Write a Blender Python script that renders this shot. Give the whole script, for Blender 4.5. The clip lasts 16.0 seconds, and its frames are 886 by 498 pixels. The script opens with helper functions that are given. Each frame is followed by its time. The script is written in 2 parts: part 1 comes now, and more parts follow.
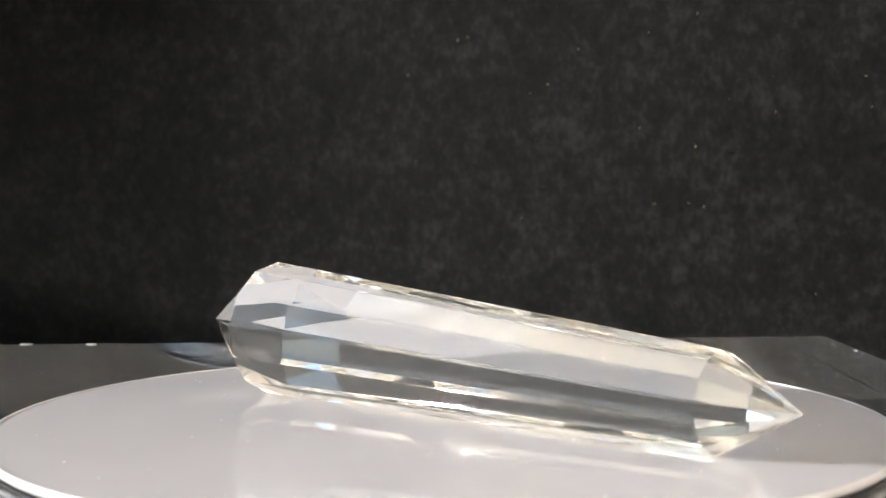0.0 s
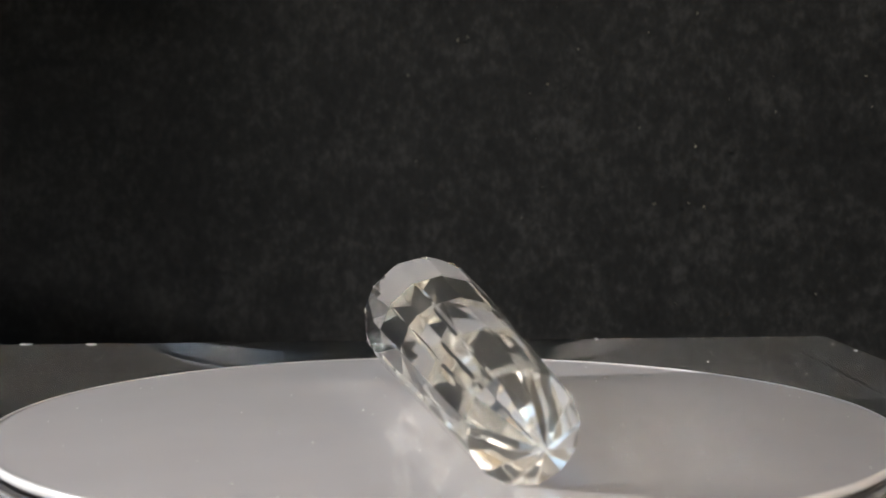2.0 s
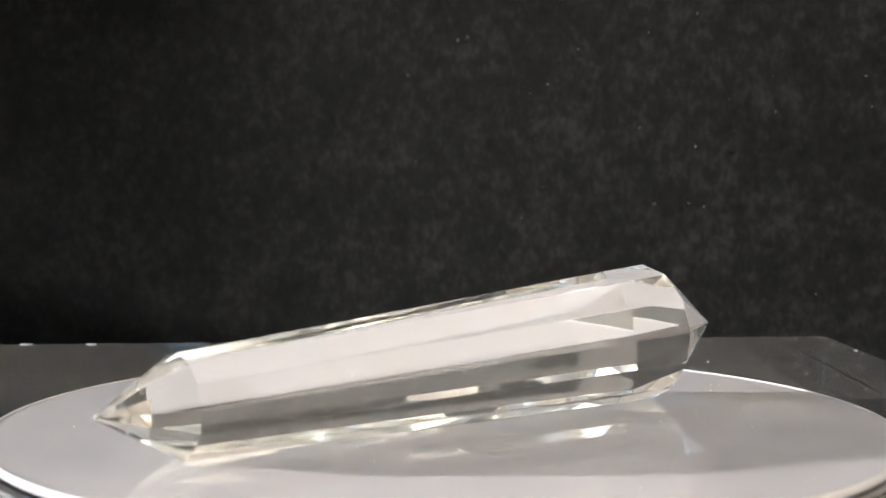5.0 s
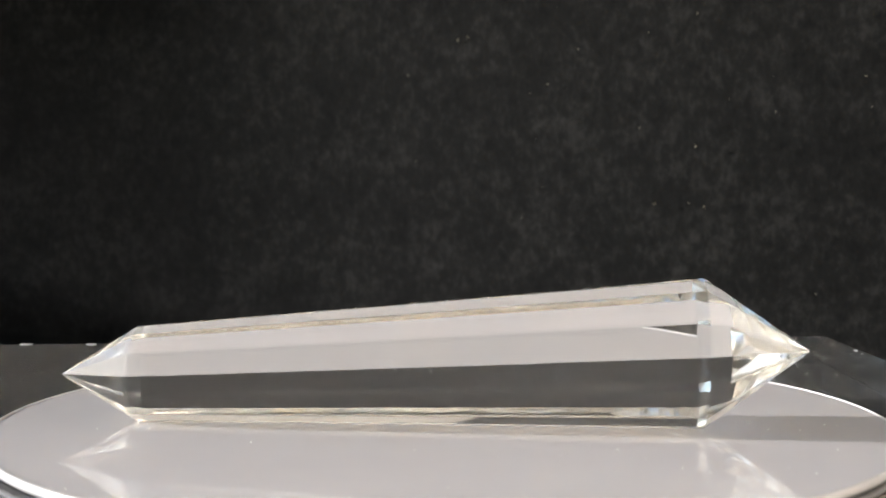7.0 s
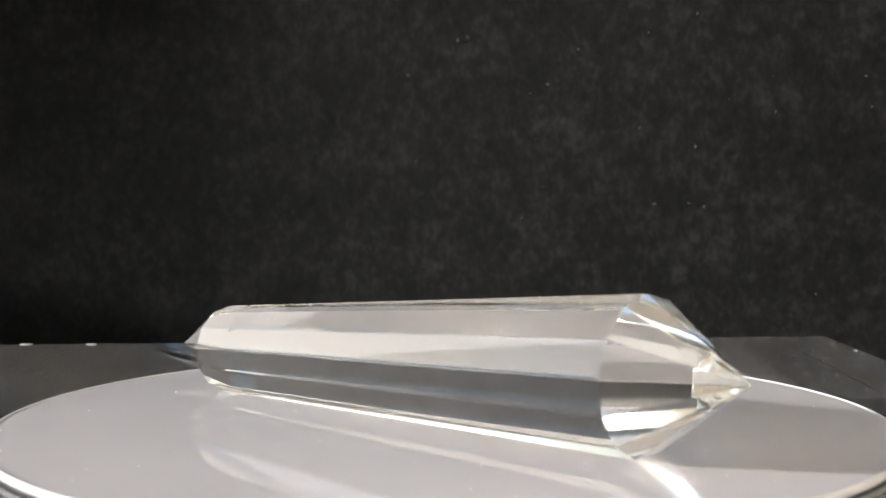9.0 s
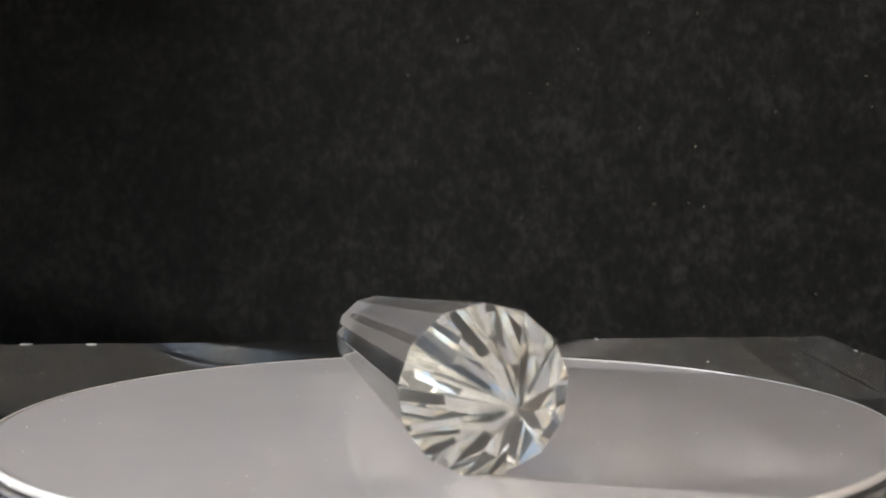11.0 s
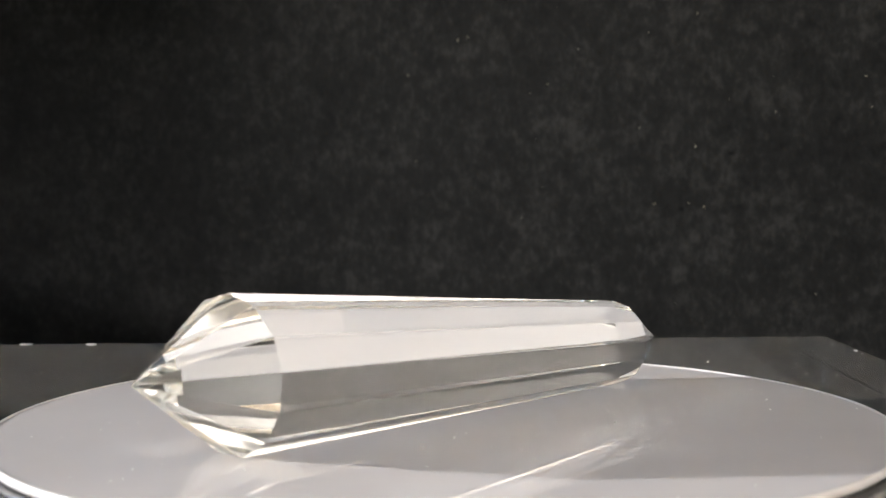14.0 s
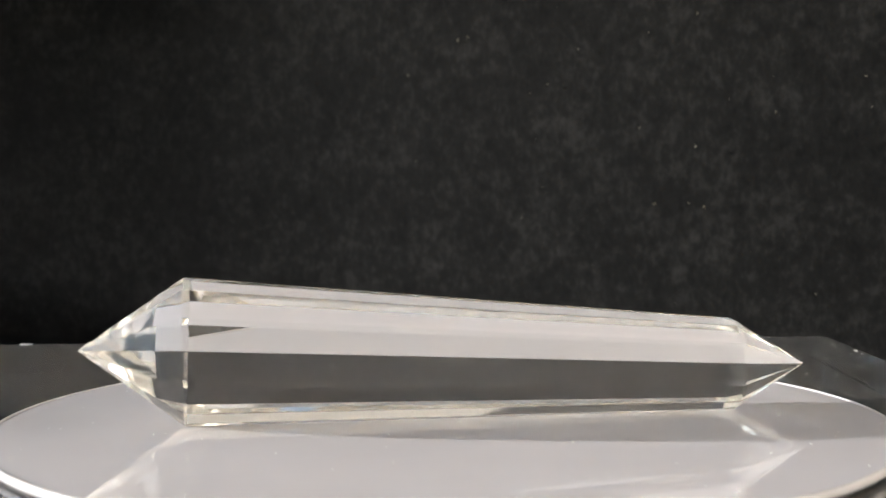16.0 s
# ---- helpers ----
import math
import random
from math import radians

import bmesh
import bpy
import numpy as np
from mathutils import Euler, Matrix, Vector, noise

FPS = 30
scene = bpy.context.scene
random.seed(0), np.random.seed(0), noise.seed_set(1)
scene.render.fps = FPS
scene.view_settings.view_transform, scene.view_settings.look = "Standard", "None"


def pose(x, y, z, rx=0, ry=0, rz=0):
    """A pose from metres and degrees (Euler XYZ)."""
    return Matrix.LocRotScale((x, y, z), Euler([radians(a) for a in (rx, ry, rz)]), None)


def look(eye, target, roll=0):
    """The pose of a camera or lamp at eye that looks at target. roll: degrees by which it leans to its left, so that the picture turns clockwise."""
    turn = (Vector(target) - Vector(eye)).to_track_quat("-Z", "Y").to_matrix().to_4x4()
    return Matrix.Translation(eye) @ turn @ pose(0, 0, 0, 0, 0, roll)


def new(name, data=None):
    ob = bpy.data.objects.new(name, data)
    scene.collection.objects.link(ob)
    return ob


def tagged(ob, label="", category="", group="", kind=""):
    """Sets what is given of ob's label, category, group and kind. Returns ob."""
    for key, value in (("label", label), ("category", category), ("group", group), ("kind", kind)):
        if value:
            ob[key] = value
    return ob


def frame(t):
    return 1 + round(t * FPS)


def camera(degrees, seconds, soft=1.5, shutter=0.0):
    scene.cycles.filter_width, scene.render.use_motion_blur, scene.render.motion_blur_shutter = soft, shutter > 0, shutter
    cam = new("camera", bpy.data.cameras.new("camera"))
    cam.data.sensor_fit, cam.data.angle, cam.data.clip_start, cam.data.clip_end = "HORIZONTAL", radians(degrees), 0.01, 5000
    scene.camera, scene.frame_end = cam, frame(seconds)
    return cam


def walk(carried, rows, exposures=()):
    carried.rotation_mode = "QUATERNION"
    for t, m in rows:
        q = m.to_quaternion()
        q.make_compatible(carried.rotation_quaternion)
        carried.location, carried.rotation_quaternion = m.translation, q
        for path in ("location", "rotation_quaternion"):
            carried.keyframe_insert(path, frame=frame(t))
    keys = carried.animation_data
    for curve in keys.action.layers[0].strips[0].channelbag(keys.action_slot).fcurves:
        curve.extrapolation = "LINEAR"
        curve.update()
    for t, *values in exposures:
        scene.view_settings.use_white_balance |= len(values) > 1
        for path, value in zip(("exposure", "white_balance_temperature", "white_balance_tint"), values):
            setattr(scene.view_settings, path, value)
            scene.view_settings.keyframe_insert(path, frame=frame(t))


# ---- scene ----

# ---- camera: it stands still on its tripod ----
cam = camera(32.45, 16.0, soft=1.5)
cam.data.dof.use_dof = True
cam.data.dof.focus_distance, cam.data.dof.aperture_fstop = 0.228, 45
EYE = pose(0.0, -0.2032, 0.0373, 90 - 4.02, 0, 0) @ pose(0, 0, 0, 0, 0, -0.11)
EXPOSURES = [(0, 1.62), (0.5, 1.40), (1.0, 1.20), (1.5, 0.98), (2.0, 1.06), (2.5, 1.34), (3.2, 1.48), (5.4, 1.45), (7, 1.41), (8.6, 1.45), (9.6, 1.28),
             (11, 1.04), (11.5, 1.14), (12.5, 1.38), (13, 1.46), (14, 1.40), (16, 1.42)]
walk(cam, [(0.0, EYE), (16.0, EYE)], EXPOSURES)

# ---- light: low sun from beside the table, blue sky through the window ----
SUN_WAY = Vector((1.0, -0.08, -0.20)).normalized()
sun_data = bpy.data.lights.new("sun", "SUN")
sun_data.energy, sun_data.angle, sun_data.color = 3.5, radians(1.8), (1.0, 0.975, 0.955)
sun = new("sun", sun_data)
sun.matrix_world = look((-3, 0.5, 1.5), Vector((-3, 0.5, 1.5)) + SUN_WAY)

world = bpy.data.worlds.new("sky")
scene.world = world
world.use_nodes = True
wn = world.node_tree
sky = wn.nodes.new("ShaderNodeTexSky")
sky.sky_type, sky.sun_disc = "NISHITA", False
sky.sun_elevation = math.asin(-SUN_WAY.z)
sky.dust_density, sky.ozone_density = 0.4, 1.4
sky.sun_rotation = math.atan2(-SUN_WAY.x, -SUN_WAY.y) % (2 * math.pi)
wn.links.new(sky.outputs[0], wn.nodes["Background"].inputs[0])
wn.nodes["Background"].inputs[1].default_value = 0.15
# light passes many times through the clear solids before it leaves them
cy = scene.cycles
cy.max_bounces, cy.transmission_bounces, cy.glossy_bounces, cy.diffuse_bounces = 32, 32, 32, 4
cy.caustics_refractive = cy.caustics_reflective = True
cy.blur_glossy = 0.035
cy.use_guiding = cy.use_surface_guiding = True
cy.guiding_training_samples, cy.surface_guiding_probability = 128, 0.8
cy.sample_clamp_indirect = cy.sample_clamp_direct = 0.0


# ---- materials ----
def material(name):
    m = bpy.data.materials.new(name)
    m.use_nodes = True
    return m, m.node_tree.nodes, m.node_tree.links, m.node_tree.nodes["Principled BSDF"]


def noise_node(nodes, links, scale, detail=4.0, rough=0.6, space="Object", stretch=(1, 1, 1)):
    co = nodes.new("ShaderNodeTexCoord")
    mp = nodes.new("ShaderNodeMapping")
    mp.inputs["Scale"].default_value = stretch
    n = nodes.new("ShaderNodeTexNoise")
    n.inputs["Scale"].default_value, n.inputs["Detail"].default_value = scale, detail
    n.inputs["Roughness"].default_value = rough
    links.new(co.outputs[space], mp.inputs[0])
    links.new(mp.outputs[0], n.inputs["Vector"])
    return n


def ramp(nodes, links, source, stops):
    r = nodes.new("ShaderNodeValToRGB")
    while len(r.color_ramp.elements) < len(stops):
        r.color_ramp.elements.new(0.5)
    for e, (at, c) in zip(r.color_ramp.elements, stops):
        e.position, e.color = at, (*c, 1)
    links.new(source, r.inputs[0])
    return r


def clear_glass(name, ior, tint, haze=0.0, dust=0.0, wavy=0.0):
    """Clear polished solid; wavy: the gentle swell that hand lapping leaves in its faces, dust: a thin pale film."""
    m, nodes, links, bsdf = material(name)
    nodes.remove(bsdf)
    out = nodes["Material Output"]
    g = nodes.new("ShaderNodeBsdfGlass")
    g.inputs["Color"].default_value = (*tint, 1)
    g.inputs["IOR"].default_value, g.inputs["Roughness"].default_value = ior, haze
    last = g.outputs[0]
    if wavy:
        swell = noise_node(nodes, links, 130, 1, 0.5)
        bump = nodes.new("ShaderNodeBump")
        bump.inputs["Distance"].default_value = wavy
        links.new(swell.outputs["Fac"], bump.inputs["Height"])
        links.new(bump.outputs[0], g.inputs["Normal"])
    if dust:
        film = nodes.new("ShaderNodeBsdfDiffuse")
        film.inputs["Color"].default_value = (0.8, 0.8, 0.8, 1)
        cloud = noise_node(nodes, links, 40, 6, 0.7)
        r = ramp(nodes, links, cloud.outputs["Fac"], [(0.35, (0.4 * dust,) * 3), (0.75, (1.6 * dust,) * 3)])
        mix = nodes.new("ShaderNodeMixShader")
        links.new(r.outputs[0], mix.inputs[0])
        links.new(last, mix.inputs[1])
        links.new(film.outputs[0], mix.inputs[2])
        last = mix.outputs[0]
    links.new(last, out.inputs["Surface"])
    return m


# quartz: its pale film is dust plus the milky veil of camera flare
QUARTZ = clear_glass("clear_quartz", 1.546, (0.994, 0.992, 0.982), haze=0.03, dust=0.010, wavy=0.000018)
ACRYLIC = clear_glass("clear_acrylic", 1.49, (0.86, 0.866, 0.872), dust=0.005)


def white_plastic():
    """Opal plastic: light spreads inside it, the skin is polished."""
    m, nodes, links, b = material("opal_white_plastic")
    n = noise_node(nodes, links, 30, 3)
    r = ramp(nodes, links, n.outputs["Fac"], [(0.3, (0.515, 0.500, 0.506)), (0.7, (0.548, 0.533, 0.539))])
    links.new(r.outputs[0], b.inputs["Base Color"])
    b.inputs["Roughness"].default_value = 0.02
    b.inputs["IOR"].default_value = 1.49
    b.inputs["Subsurface Weight"].default_value = 0.12
    b.inputs["Subsurface Radius"].default_value = (1.0, 0.9, 0.85)
    b.inputs["Subsurface Scale"].default_value = 0.006
    b.inputs["Subsurface Anisotropy"].default_value = 0.75
    return m


def black_felt():
    m, nodes, links, b = material("black_felt")
    big = noise_node(nodes, links, 70, 3, 0.55)
    clump = noise_node(nodes, links, 300, 4, 0.65)
    fibre = noise_node(nodes, links, 900, 3, 0.7, stretch=(1, 1, 0.6))
    total = None
    for node, weight in ((big, 0.25), (clump, 0.40), (fibre, 0.35)):
        k = nodes.new("ShaderNodeMath")
        k.operation = "MULTIPLY_ADD"
        links.new(node.outputs["Fac"], k.inputs[0])
        k.inputs[1].default_value = weight
        if total is None:
            k.inputs[2].default_value = 0.0
        else:
            links.new(total, k.inputs[2])
        total = k.outputs[0]
    r = ramp(nodes, links, total, [(0.37, (0.0028, 0.0027, 0.0026)), (0.5, (0.0066, 0.0064, 0.0060)), (0.65, (0.0190, 0.0181, 0.0168))])
    links.new(r.outputs[0], b.inputs["Base Color"])
    b.inputs["Roughness"].default_value = 0.95
    b.inputs["Specular IOR Level"].default_value = 0.1
    bump = nodes.new("ShaderNodeBump")
    bump.inputs["Strength"].default_value, bump.inputs["Distance"].default_value = 0.25, 0.0006
    links.new(clump.outputs["Fac"], bump.inputs["Height"])
    links.new(bump.outputs[0], b.inputs["Normal"])
    return m


def plain(name, colour, rough=0.8, scale=20, spread=0.06):
    m, nodes, links, b = material(name)
    n = noise_node(nodes, links, scale, 5)
    lo, hi = [tuple(max(0, c * (1 + s)) for c in colour) for s in (-spread, spread)]
    r = ramp(nodes, links, n.outputs["Fac"], [(0.3, lo), (0.7, hi)])
    links.new(r.outputs[0], b.inputs["Base Color"])
    b.inputs["Roughness"].default_value = rough
    return m


WHITE = white_plastic()
FELT = black_felt()
WALL = plain("painted_plaster", (0.81, 0.795, 0.775), 0.85, 6)
WOOD = plain("dark_wood", (0.12, 0.075, 0.045), 0.5, 12, 0.3)
RIM = plain("white_edge_plastic", (0.54, 0.525, 0.52), 0.25)
CHROME = plain("polished_steel", (0.88, 0.87, 0.85), 0.07)
CHROME.node_tree.nodes["Principled BSDF"].inputs["Metallic"].default_value = 1.0
BRUSHED = plain("brushed_steel", (0.88, 0.87, 0.86), 0.24)
BRUSHED.node_tree.nodes["Principled BSDF"].inputs["Metallic"].default_value = 1.0
FELT_LINT = plain("dull_lint", (0.13, 0.12, 0.085), 0.9)
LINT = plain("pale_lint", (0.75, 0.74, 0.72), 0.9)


# ---- mesh helpers ----
def mesh_from(name, bm, mat, smooth=False):
    me = bpy.data.meshes.new(name)
    bmesh.ops.recalc_face_normals(bm, faces=bm.faces)
    bm.to_mesh(me)
    bm.free()
    me.materials.append(mat)
    if smooth:
        me.polygons.foreach_set("use_smooth", [True] * len(me.polygons))
    return me


def part(name, bm, mat, parent=None, label="", smooth=False):
    ob = new(name, mesh_from(name, bm, mat, smooth))
    ob.parent = parent
    if label:
        tagged(ob, label)
    return ob


def box(lo, hi, bm=None):
    bm = bm or bmesh.new()
    vs = bmesh.ops.create_cube(bm, size=1)["verts"]
    for v in vs:
        v.co = Vector([lo[i] + (v.co[i] + 0.5) * (hi[i] - lo[i]) for i in range(3)])
    return bm


# ---- the room, out of view: plain walls with a window where the sun comes in ----
TABLE_Z = -0.047
SILL_Z = 0.0755
X0, X1, Y0, Y1, Z0, Z1 = -0.50, 0.85, -0.95, 0.65, -0.80, 1.3
WIN = (-0.90, 0.45, SILL_Z, 1.25)
# unseen strip added in the opening; keeps sun off part of wall_east
SHADE_STRIP = (-0.65, -0.40)


def wall(name, *boxes):
    bm = bmesh.new()
    for lo, hi in boxes:
        box(lo, hi, bm)
    return tagged(part(name, bm, WALL), "plain cream painted plaster wall", "wall", kind="structure")


def room():
    t = 0.12
    a, b, lo, hi = WIN
    wall("wall_west", ((X0 - t, Y0, Z0), (X0, Y1, lo)), ((X0 - t, Y0, hi), (X0, Y1, Z1)),
         ((X0 - t, Y0, lo), (X0, a, hi)), ((X0 - 0.05, SHADE_STRIP[0], lo), (X0, SHADE_STRIP[1], hi)), ((X0 - t, b, lo), (X0, Y1, hi)))
    # unseen wall, set close so its sunlit face bounces light onto disc and crystal
    wall("wall_east", ((X1, Y0, Z0), (X1 + t, Y1, Z1)))
    wall("wall_north", ((X0 - t, Y1, Z0), (X1 + t, Y1 + t, Z1)))
    wall("wall_south", ((X0 - t, Y0 - t, Z0), (X1 + t, Y0, Z1)))
    tagged(part("ceiling", box((X0 - t, Y0 - t, Z1), (X1 + t, Y1 + t, Z1 + t)), WALL), "plain white ceiling", "ceiling", kind="structure")
    tagged(part("floor", box((X0 - t, Y0 - t, Z0 - t), (X1 + t, Y1 + t, Z0)), WOOD), "plain dark wooden floor", "floor", kind="structure")


def table():
    root = tagged(new("table"), "dark wooden table under the black cloth", "table")
    root.location = (0.1, 0.05, Z0)
    top = TABLE_Z - 0.003 - Z0
    part("tabletop", box((-0.385, -0.35, top - 0.03), (0.6, 0.45, top)), WOOD, root)
    for x in (-0.34, 0.55):
        for y in (-0.3, 0.4):
            part("leg", box((x - 0.025, y - 0.025, 0), (x + 0.025, y + 0.025, top - 0.03)), WOOD, root)


# ---- black felt: hangs behind the block and runs on over the table ----
BACK_A = radians(30)
BACK_Y = 0.165


def felt_cloth():
    """One sheet: up the back with a slack fold at its window end, round a bend, and forward over the table."""
    along, back = Vector((math.cos(BACK_A), -math.sin(BACK_A), 0)), Vector((math.sin(BACK_A), math.cos(BACK_A), 0))
    rad, height, run = 0.014, 0.20, 0.30
    prof = [(0.0, height * (1 - k / 40) + rad) for k in range(41)]
    for k in range(1, 9):
        a = k / 8 * math.pi / 2
        prof.append((-rad * (1 - math.cos(a)), rad - rad * math.sin(a)))
    prof += [(-rad - run * k / 8, 0.0) for k in range(1, 9)]
    bm = bmesh.new()
    rows = []
    for i in range(125):
        u = -0.22 + 0.39 * i / 124
        slack = 0.02 * math.log(1 + math.exp((-0.050 - u) / 0.02))
        turn = 0.02 * math.log(1 + math.exp((u - 0.05) / 0.02))
        col = []
        for d, z in prof:
            w = min(1, z / 0.03)
            wave = 0.0012 * math.sin(u * 23 + 1) * min(1, z / 0.1) - 0.40 * w * (0.75 + 0.5 * min(1, z / 0.15)) * slack + 0.10 * min(1, z / 0.05) * turn
            col.append(bm.verts.new(along * u + back * (d + wave) + Vector((0, BACK_Y, TABLE_Z + z))))
        rows.append(col)
    for a, b in zip(rows, rows[1:]):
        for k in range(len(a) - 1):
            bm.faces.new((a[k], b[k], b[k + 1], a[k + 1]))
    ob = part("felt_backdrop", bm, FELT, smooth=True)
    mod = ob.modifiers.new("thickness", "SOLIDIFY")
    mod.thickness, mod.offset = 0.002, 0
    return tagged(ob, "black felt cloth hung behind the block", "backdrop cloth", kind="structure")


# ---- clear acrylic block ----
BLOCK_TOP = -0.0013
BLOCK_TURN = 3.8
# pale grains put in for edge glints, some for dust: x, y, relative length
GLINT_GRAINS = ((-0.0802, 0.0868, 1.2), (-0.0676, 0.0866, 0.9), (0.0300, 0.0935, 0.5), (0.0465, 0.0620, 0.35), (0.0742, 0.0850, 0.25), (0.0762, 0.0760, 0.3))


def acrylic_block():
    bm = box((-0.096, -0.0927, TABLE_Z + 0.0012), (0.0824, 0.0927, BLOCK_TOP))
    bmesh.ops.bevel(bm, geom=bm.edges[:], offset=0.0004, segments=3, affect="EDGES")
    ob = part("acrylic_block", bm, ACRYLIC)
    ob.matrix_world = pose(0, 0, 0, 0, 0, BLOCK_TURN)
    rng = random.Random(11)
    for x, y, size in GLINT_GRAINS:
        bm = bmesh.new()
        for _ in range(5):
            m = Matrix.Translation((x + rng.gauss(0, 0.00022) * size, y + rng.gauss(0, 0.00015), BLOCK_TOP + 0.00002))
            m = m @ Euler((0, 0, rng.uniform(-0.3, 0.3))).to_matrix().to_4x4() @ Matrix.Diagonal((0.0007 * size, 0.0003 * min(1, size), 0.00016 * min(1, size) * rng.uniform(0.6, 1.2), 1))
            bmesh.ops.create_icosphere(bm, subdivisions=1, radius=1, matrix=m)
        glint_grain = part("glint_grain", bm, LINT, ob, "pale grains placed as a bright glint on the block")
        glint_grain.matrix_parent_inverse = ob.matrix_world.inverted()
    return tagged(ob, "thick clear acrylic block on the black felt", "display block")


def bearing_ring():
    """Polished steel ring that carries the disc, let into the block."""
    bm = bmesh.new()
    n = 128
    prof = [(0.0612 + 0.0030 * math.cos(2 * math.pi * k / 20), -0.0058 + 0.0030 * math.sin(2 * math.pi * k / 20)) for k in range(20)]
    rings = [[bm.verts.new((r * math.cos(2 * math.pi * k / n), r * math.sin(2 * math.pi * k / n), z)) for k in range(n)] for r, z in prof]
    for a, b in zip(rings, rings[1:] + rings[:1]):
        for k in range(n):
            j = (k + 1) % n
            bm.faces.new((a[k], b[k], b[j], a[j]))
    ob = part("bearing_ring", bm, CHROME, smooth=True)
    drum = bmesh.new()
    bmesh.ops.create_cone(drum, cap_ends=True, segments=128, radius1=0.0635, radius2=0.0635, depth=0.026, matrix=Matrix.Translation((0, 0, -0.0225)))
    part("drum", drum, BRUSHED, ob, "polished steel motor drum", smooth=False)
    return tagged(ob, "polished steel bearing ring and drum let into the clear block", "bearing ring")


def specks(name, label, count, seed, place, size, mat=None):
    """Dust: many tiny uneven grains in one object."""
    rng = random.Random(seed)
    bm = bmesh.new()
    for _ in range(count):
        x, y, z = place(rng)
        r = size * rng.uniform(0.4, 1.0) ** 2
        m = Matrix.Translation((x, y, z)) @ Euler([rng.uniform(0, 6) for _ in range(3)]).to_matrix().to_4x4() @ Matrix.Diagonal((r * rng.uniform(0.6, 2.2), r, r * 0.8, 1))
        bmesh.ops.create_icosphere(bm, subdivisions=1, radius=1, matrix=m)
    return tagged(part(name, bm, mat or LINT), label, "dust", kind="stuff")


def block_dust(rng):
    while True:
        x, y = rng.uniform(-0.094, 0.081), rng.uniform(-0.09, 0.0925)
        if (x < 0.060 or y > 0.075) and rng.random() < 0.92:
            continue
        p = pose(0, 0, 0, 0, 0, BLOCK_TURN) @ Vector((x, y, BLOCK_TOP))
        if p.xy.length > 0.062:
            return p


def felt_lint(rng):
    u, h = rng.uniform(-0.2, 0.16), rng.uniform(0.04, 0.2)
    off = 0.0011
    return (u * math.cos(BACK_A) - off * math.sin(BACK_A), BACK_Y - u * math.sin(BACK_A) - off * math.cos(BACK_A), TABLE_Z + h)


def disc_dust(rng):
    r, a = 0.058 * math.sqrt(rng.random()), rng.uniform(0, 2 * math.pi)
    return (r * math.cos(a), r * math.sin(a), 0.00002)


# ---- white turning disc ----
DISC_R = 0.0598


def turning_disc():
    bm = bmesh.new()
    prof = [(0.0, 0.0), (0.03, 0.0), (DISC_R - 0.0003, 0.0), (DISC_R - 0.0001, -0.0001), (DISC_R, -0.0003),
            (DISC_R, -0.0010), (DISC_R - 0.0002, -0.0012), (0.0, -0.0012)]
    n = 160
    rings = []
    for r, z in prof:
        if r == 0:
            rings.append([bm.verts.new((0, 0, z))])
        else:
            rings.append([bm.verts.new((r * math.cos(2 * math.pi * k / n), r * math.sin(2 * math.pi * k / n), z)) for k in range(n)])
    for a, b in zip(rings, rings[1:]):
        for k in range(n):
            j = (k + 1) % n
            if len(a) == 1:
                bm.faces.new((a[0], b[k], b[j]))
            elif len(b) == 1:
                bm.faces.new((a[k], b[0], a[j]))
            else:
                bm.faces.new((a[k], b[k], b[j], a[j]))
    ob = part("turntable_disc", bm, WHITE)
    rim = bmesh.new()
    band = [(DISC_R - 0.0004, -0.0003), (DISC_R - 0.0004, 0.00002), (DISC_R - 0.0003, 0.00012), (DISC_R - 0.0002, 0.00015), (DISC_R - 0.00005, 0.00012),
            (DISC_R + 0.00012, 0.00002), (DISC_R + 0.0002, -0.0002), (DISC_R + 0.0002, -0.0008), (DISC_R + 0.00002, -0.0010), (DISC_R + 0.00002, -0.0003)]
    loops = [[rim.verts.new((r * math.cos(2 * math.pi * k / n), r * math.sin(2 * math.pi * k / n), z)) for k in range(n)] for r, z in band]
    for a, b in zip(loops, loops[1:] + loops[:1]):
        for k in range(n):
            j = (k + 1) % n
            rim.faces.new((a[k], b[k], b[j], a[j]))
    part("rim", rim, RIM, ob, "raised bright white lip", smooth=True)
    return tagged(ob, "glossy white round turntable disc on the clear block", "turntable")


# ---- the crystal: thirteen-sided, pointed at both ends, lying on one facet ----
SIDES = 13
TIP_N = Vector((0.05164 * math.cos(radians(-41.63)), 0.05164 * math.sin(radians(-41.63))))
TIP_W = Vector((0.04840 * math.cos(radians(132.65)), 0.04840 * math.sin(radians(132.65))))


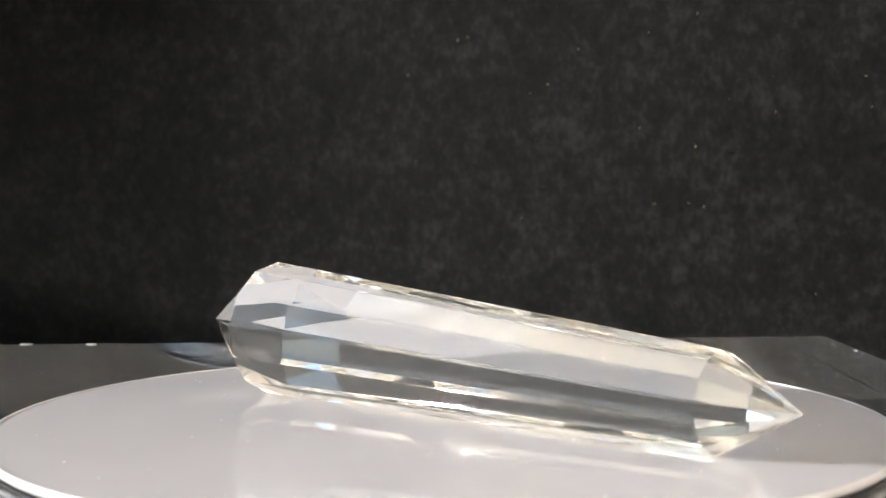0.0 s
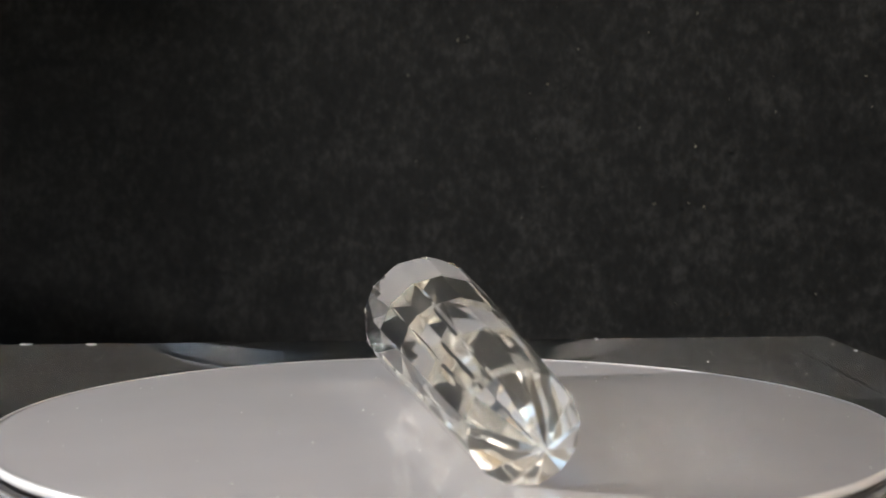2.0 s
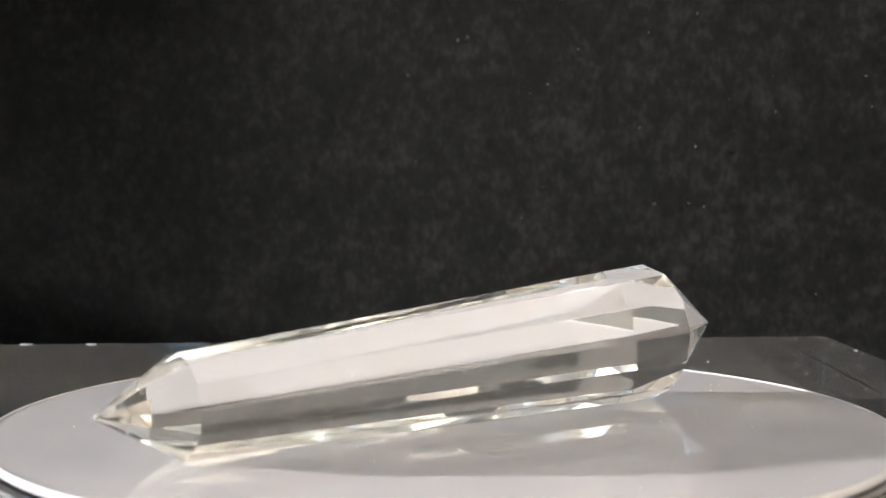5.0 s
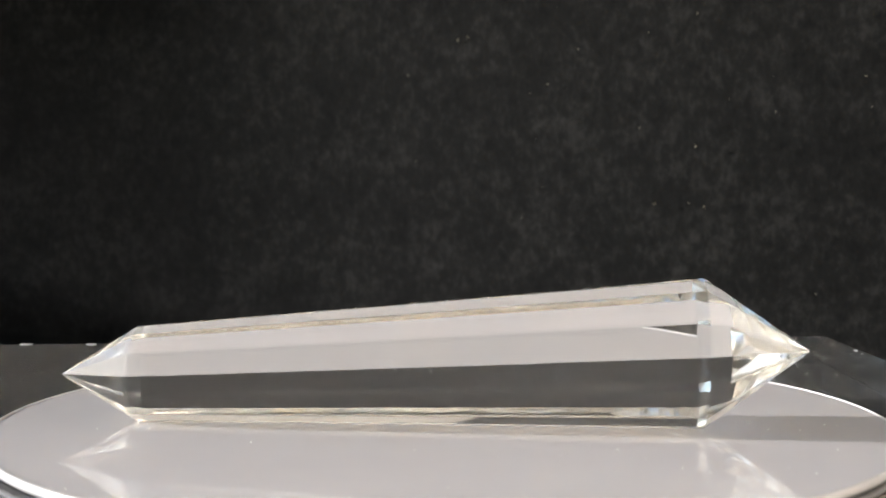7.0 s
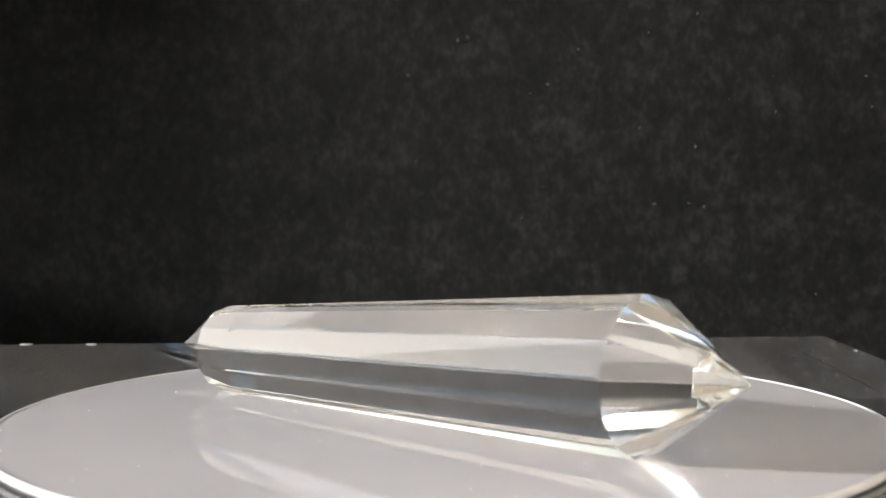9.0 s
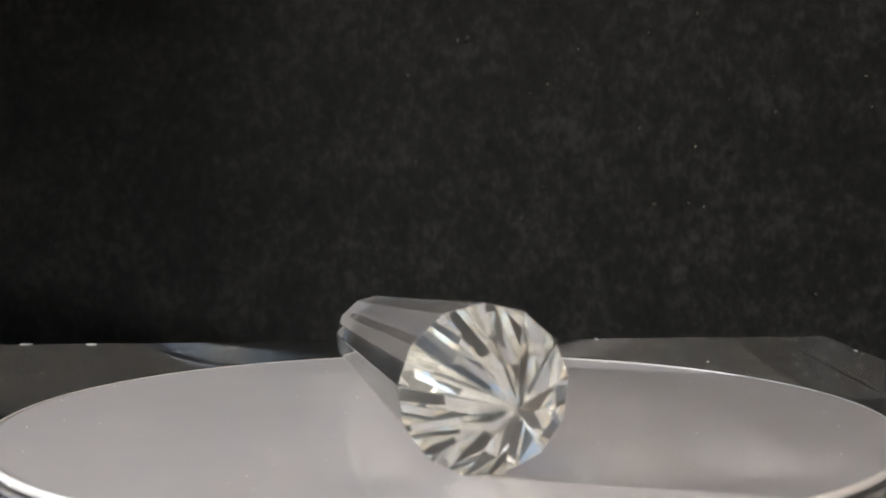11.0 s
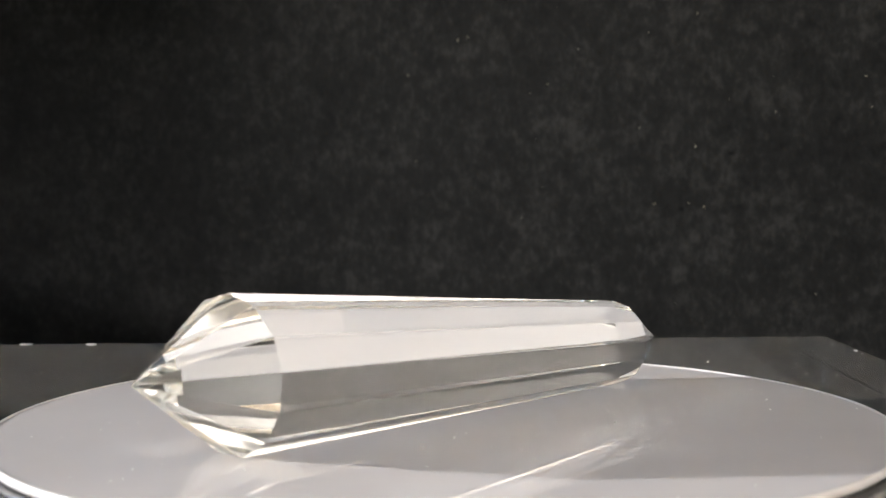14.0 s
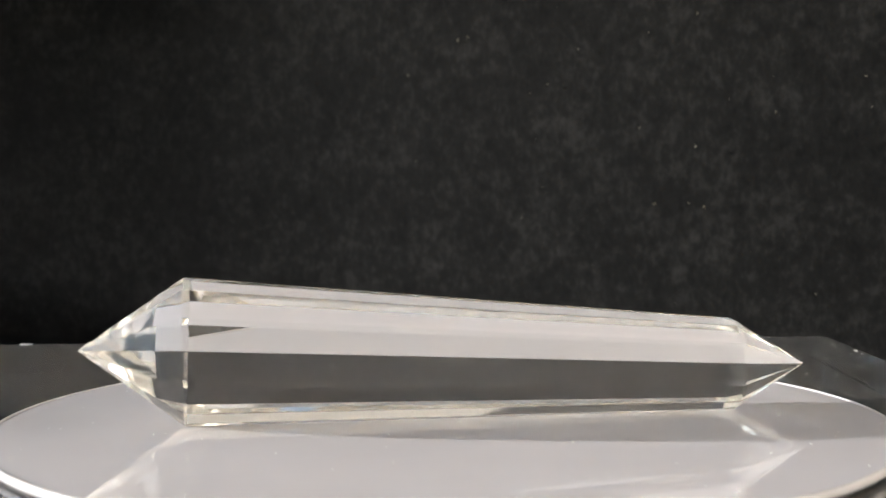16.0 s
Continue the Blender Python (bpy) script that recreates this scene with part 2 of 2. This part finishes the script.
def crystal():
    along = (TIP_N - TIP_W).normalized()
    side = Vector((-along.y, along.x))
    length = (TIP_N - TIP_W).length
    rng = random.Random(5)
    jitter = [rng.uniform(-0.02, 0.02) for _ in range(SIDES)]
    jitter[6] = jitter[7] = 0.0
    jitter[2], jitter[3] = jitter[2] + 0.022, jitter[3] + 0.022

    def at(s, x, z):
        p = TIP_W + along * s + side * x
        return (p.x, p.y, z)

    bm = bmesh.new()
    rings = []
    for s, rad in ((0.0140, 0.0099), (length - 0.0107, 0.0064)):
        ap = rad * math.cos(math.pi / SIDES)
        rings.append([bm.verts.new(at(s, rad * math.sin(2 * math.pi * k / SIDES + jitter[k]), ap + rad * math.cos(2 * math.pi * k / SIDES + jitter[k]) + 0.00003)) for k in range(SIDES)])
    w = bm.verts.new(at(0, 0, 0.01008))
    n = bm.verts.new(at(length, 0, 0.00602))
    for k in range(SIDES):
        j = (k + 1) % SIDES
        bm.faces.new((rings[0][k], rings[1][k], rings[1][j], rings[0][j]))
        bm.faces.new((w, rings[0][k], rings[0][j]))
        bm.faces.new((n, rings[1][j], rings[1][k]))
    bmesh.ops.bevel(bm, geom=bm.edges[:], offset=0.00004, segments=1, affect="EDGES", clamp_overlap=True)
    ob = part("quartz_crystal", bm, QUARTZ)
    veil = bmesh.new()
    for _ in range(46):
        s, x, z = rng.choice(((0.034, 0.001, 0.0075), (0.046, -0.002, 0.006), (0.052, 0.002, 0.008), (0.066, 0.0, 0.006), (0.03, -0.003, 0.010)))
        m = Matrix.Translation(at(s + rng.gauss(0, 0.003), x + rng.gauss(0, 0.0012), z + rng.gauss(0, 0.001)))
        m = m @ Euler([rng.uniform(0, 6) for _ in range(3)]).to_matrix().to_4x4() @ Matrix.Diagonal((rng.uniform(0.0001, 0.0005), 0.00003, 0.00001, 1))
        bmesh.ops.create_icosphere(veil, subdivisions=1, radius=1, matrix=m)
    tagged(part("inclusion", veil, LINT, ob, "pale wispy flakes inside the clear quartz"), kind="stuff")
    return tagged(ob, "clear faceted double-pointed quartz crystal lying on the white disc", "crystal")


room()
table()
felt_cloth()
acrylic_block()
DISC = turning_disc()
CRYSTAL = crystal()
bearing_ring()
specks("block_dust", "pale dust grains on the clear block", 620, 3, block_dust, 0.00007)
specks("felt_lint", "pale lint caught on the black felt", 300, 4, felt_lint, 0.00026, FELT_LINT)
DUST = specks("dust", "pale dust grains", 90, 6, disc_dust, 0.00009)
del DUST["category"]
DUST.parent = DISC


# ---- the turning: slightly uneven, just under twenty degrees a second ----
LAG = [(0, 4.5), (0.5, 4.05), (1, 3.2), (1.5, 2.3), (2, 1.9), (2.5, 1.55), (3, 1.0), (3.5, 0.3), (4, -0.5), (4.5, -1.2), (5, -1.85),
       (5.5, -2.27), (6, -2.45), (6.5, -2.6), (7, -3.12), (7.5, -3.58), (8, -3.7), (8.5, -2.95), (9, -2.3), (9.5, -1.8), (10, -1.25),
       (10.5, -0.7), (11, -0.22), (11.5, 0.25), (12, 0.7), (12.5, 1.15), (13, 1.7), (13.5, 2.2), (14, 2.55), (14.5, 2.79), (15, 2.84),
       (15.5, 2.8), (16, 2.68)]


def motions():
    lean = pose(0, 0, 0, 0, 0, 100) @ pose(0, 0, 0, 0, 0.2) @ pose(0, 0, 0, 0, 0, -100)
    rows = [(t, pose(0, 0, 0, 0, 0, -19.4135 * t + lag) @ lean) for t, lag in LAG]
    walk(DISC, rows)
    walk(CRYSTAL, rows)


motions()
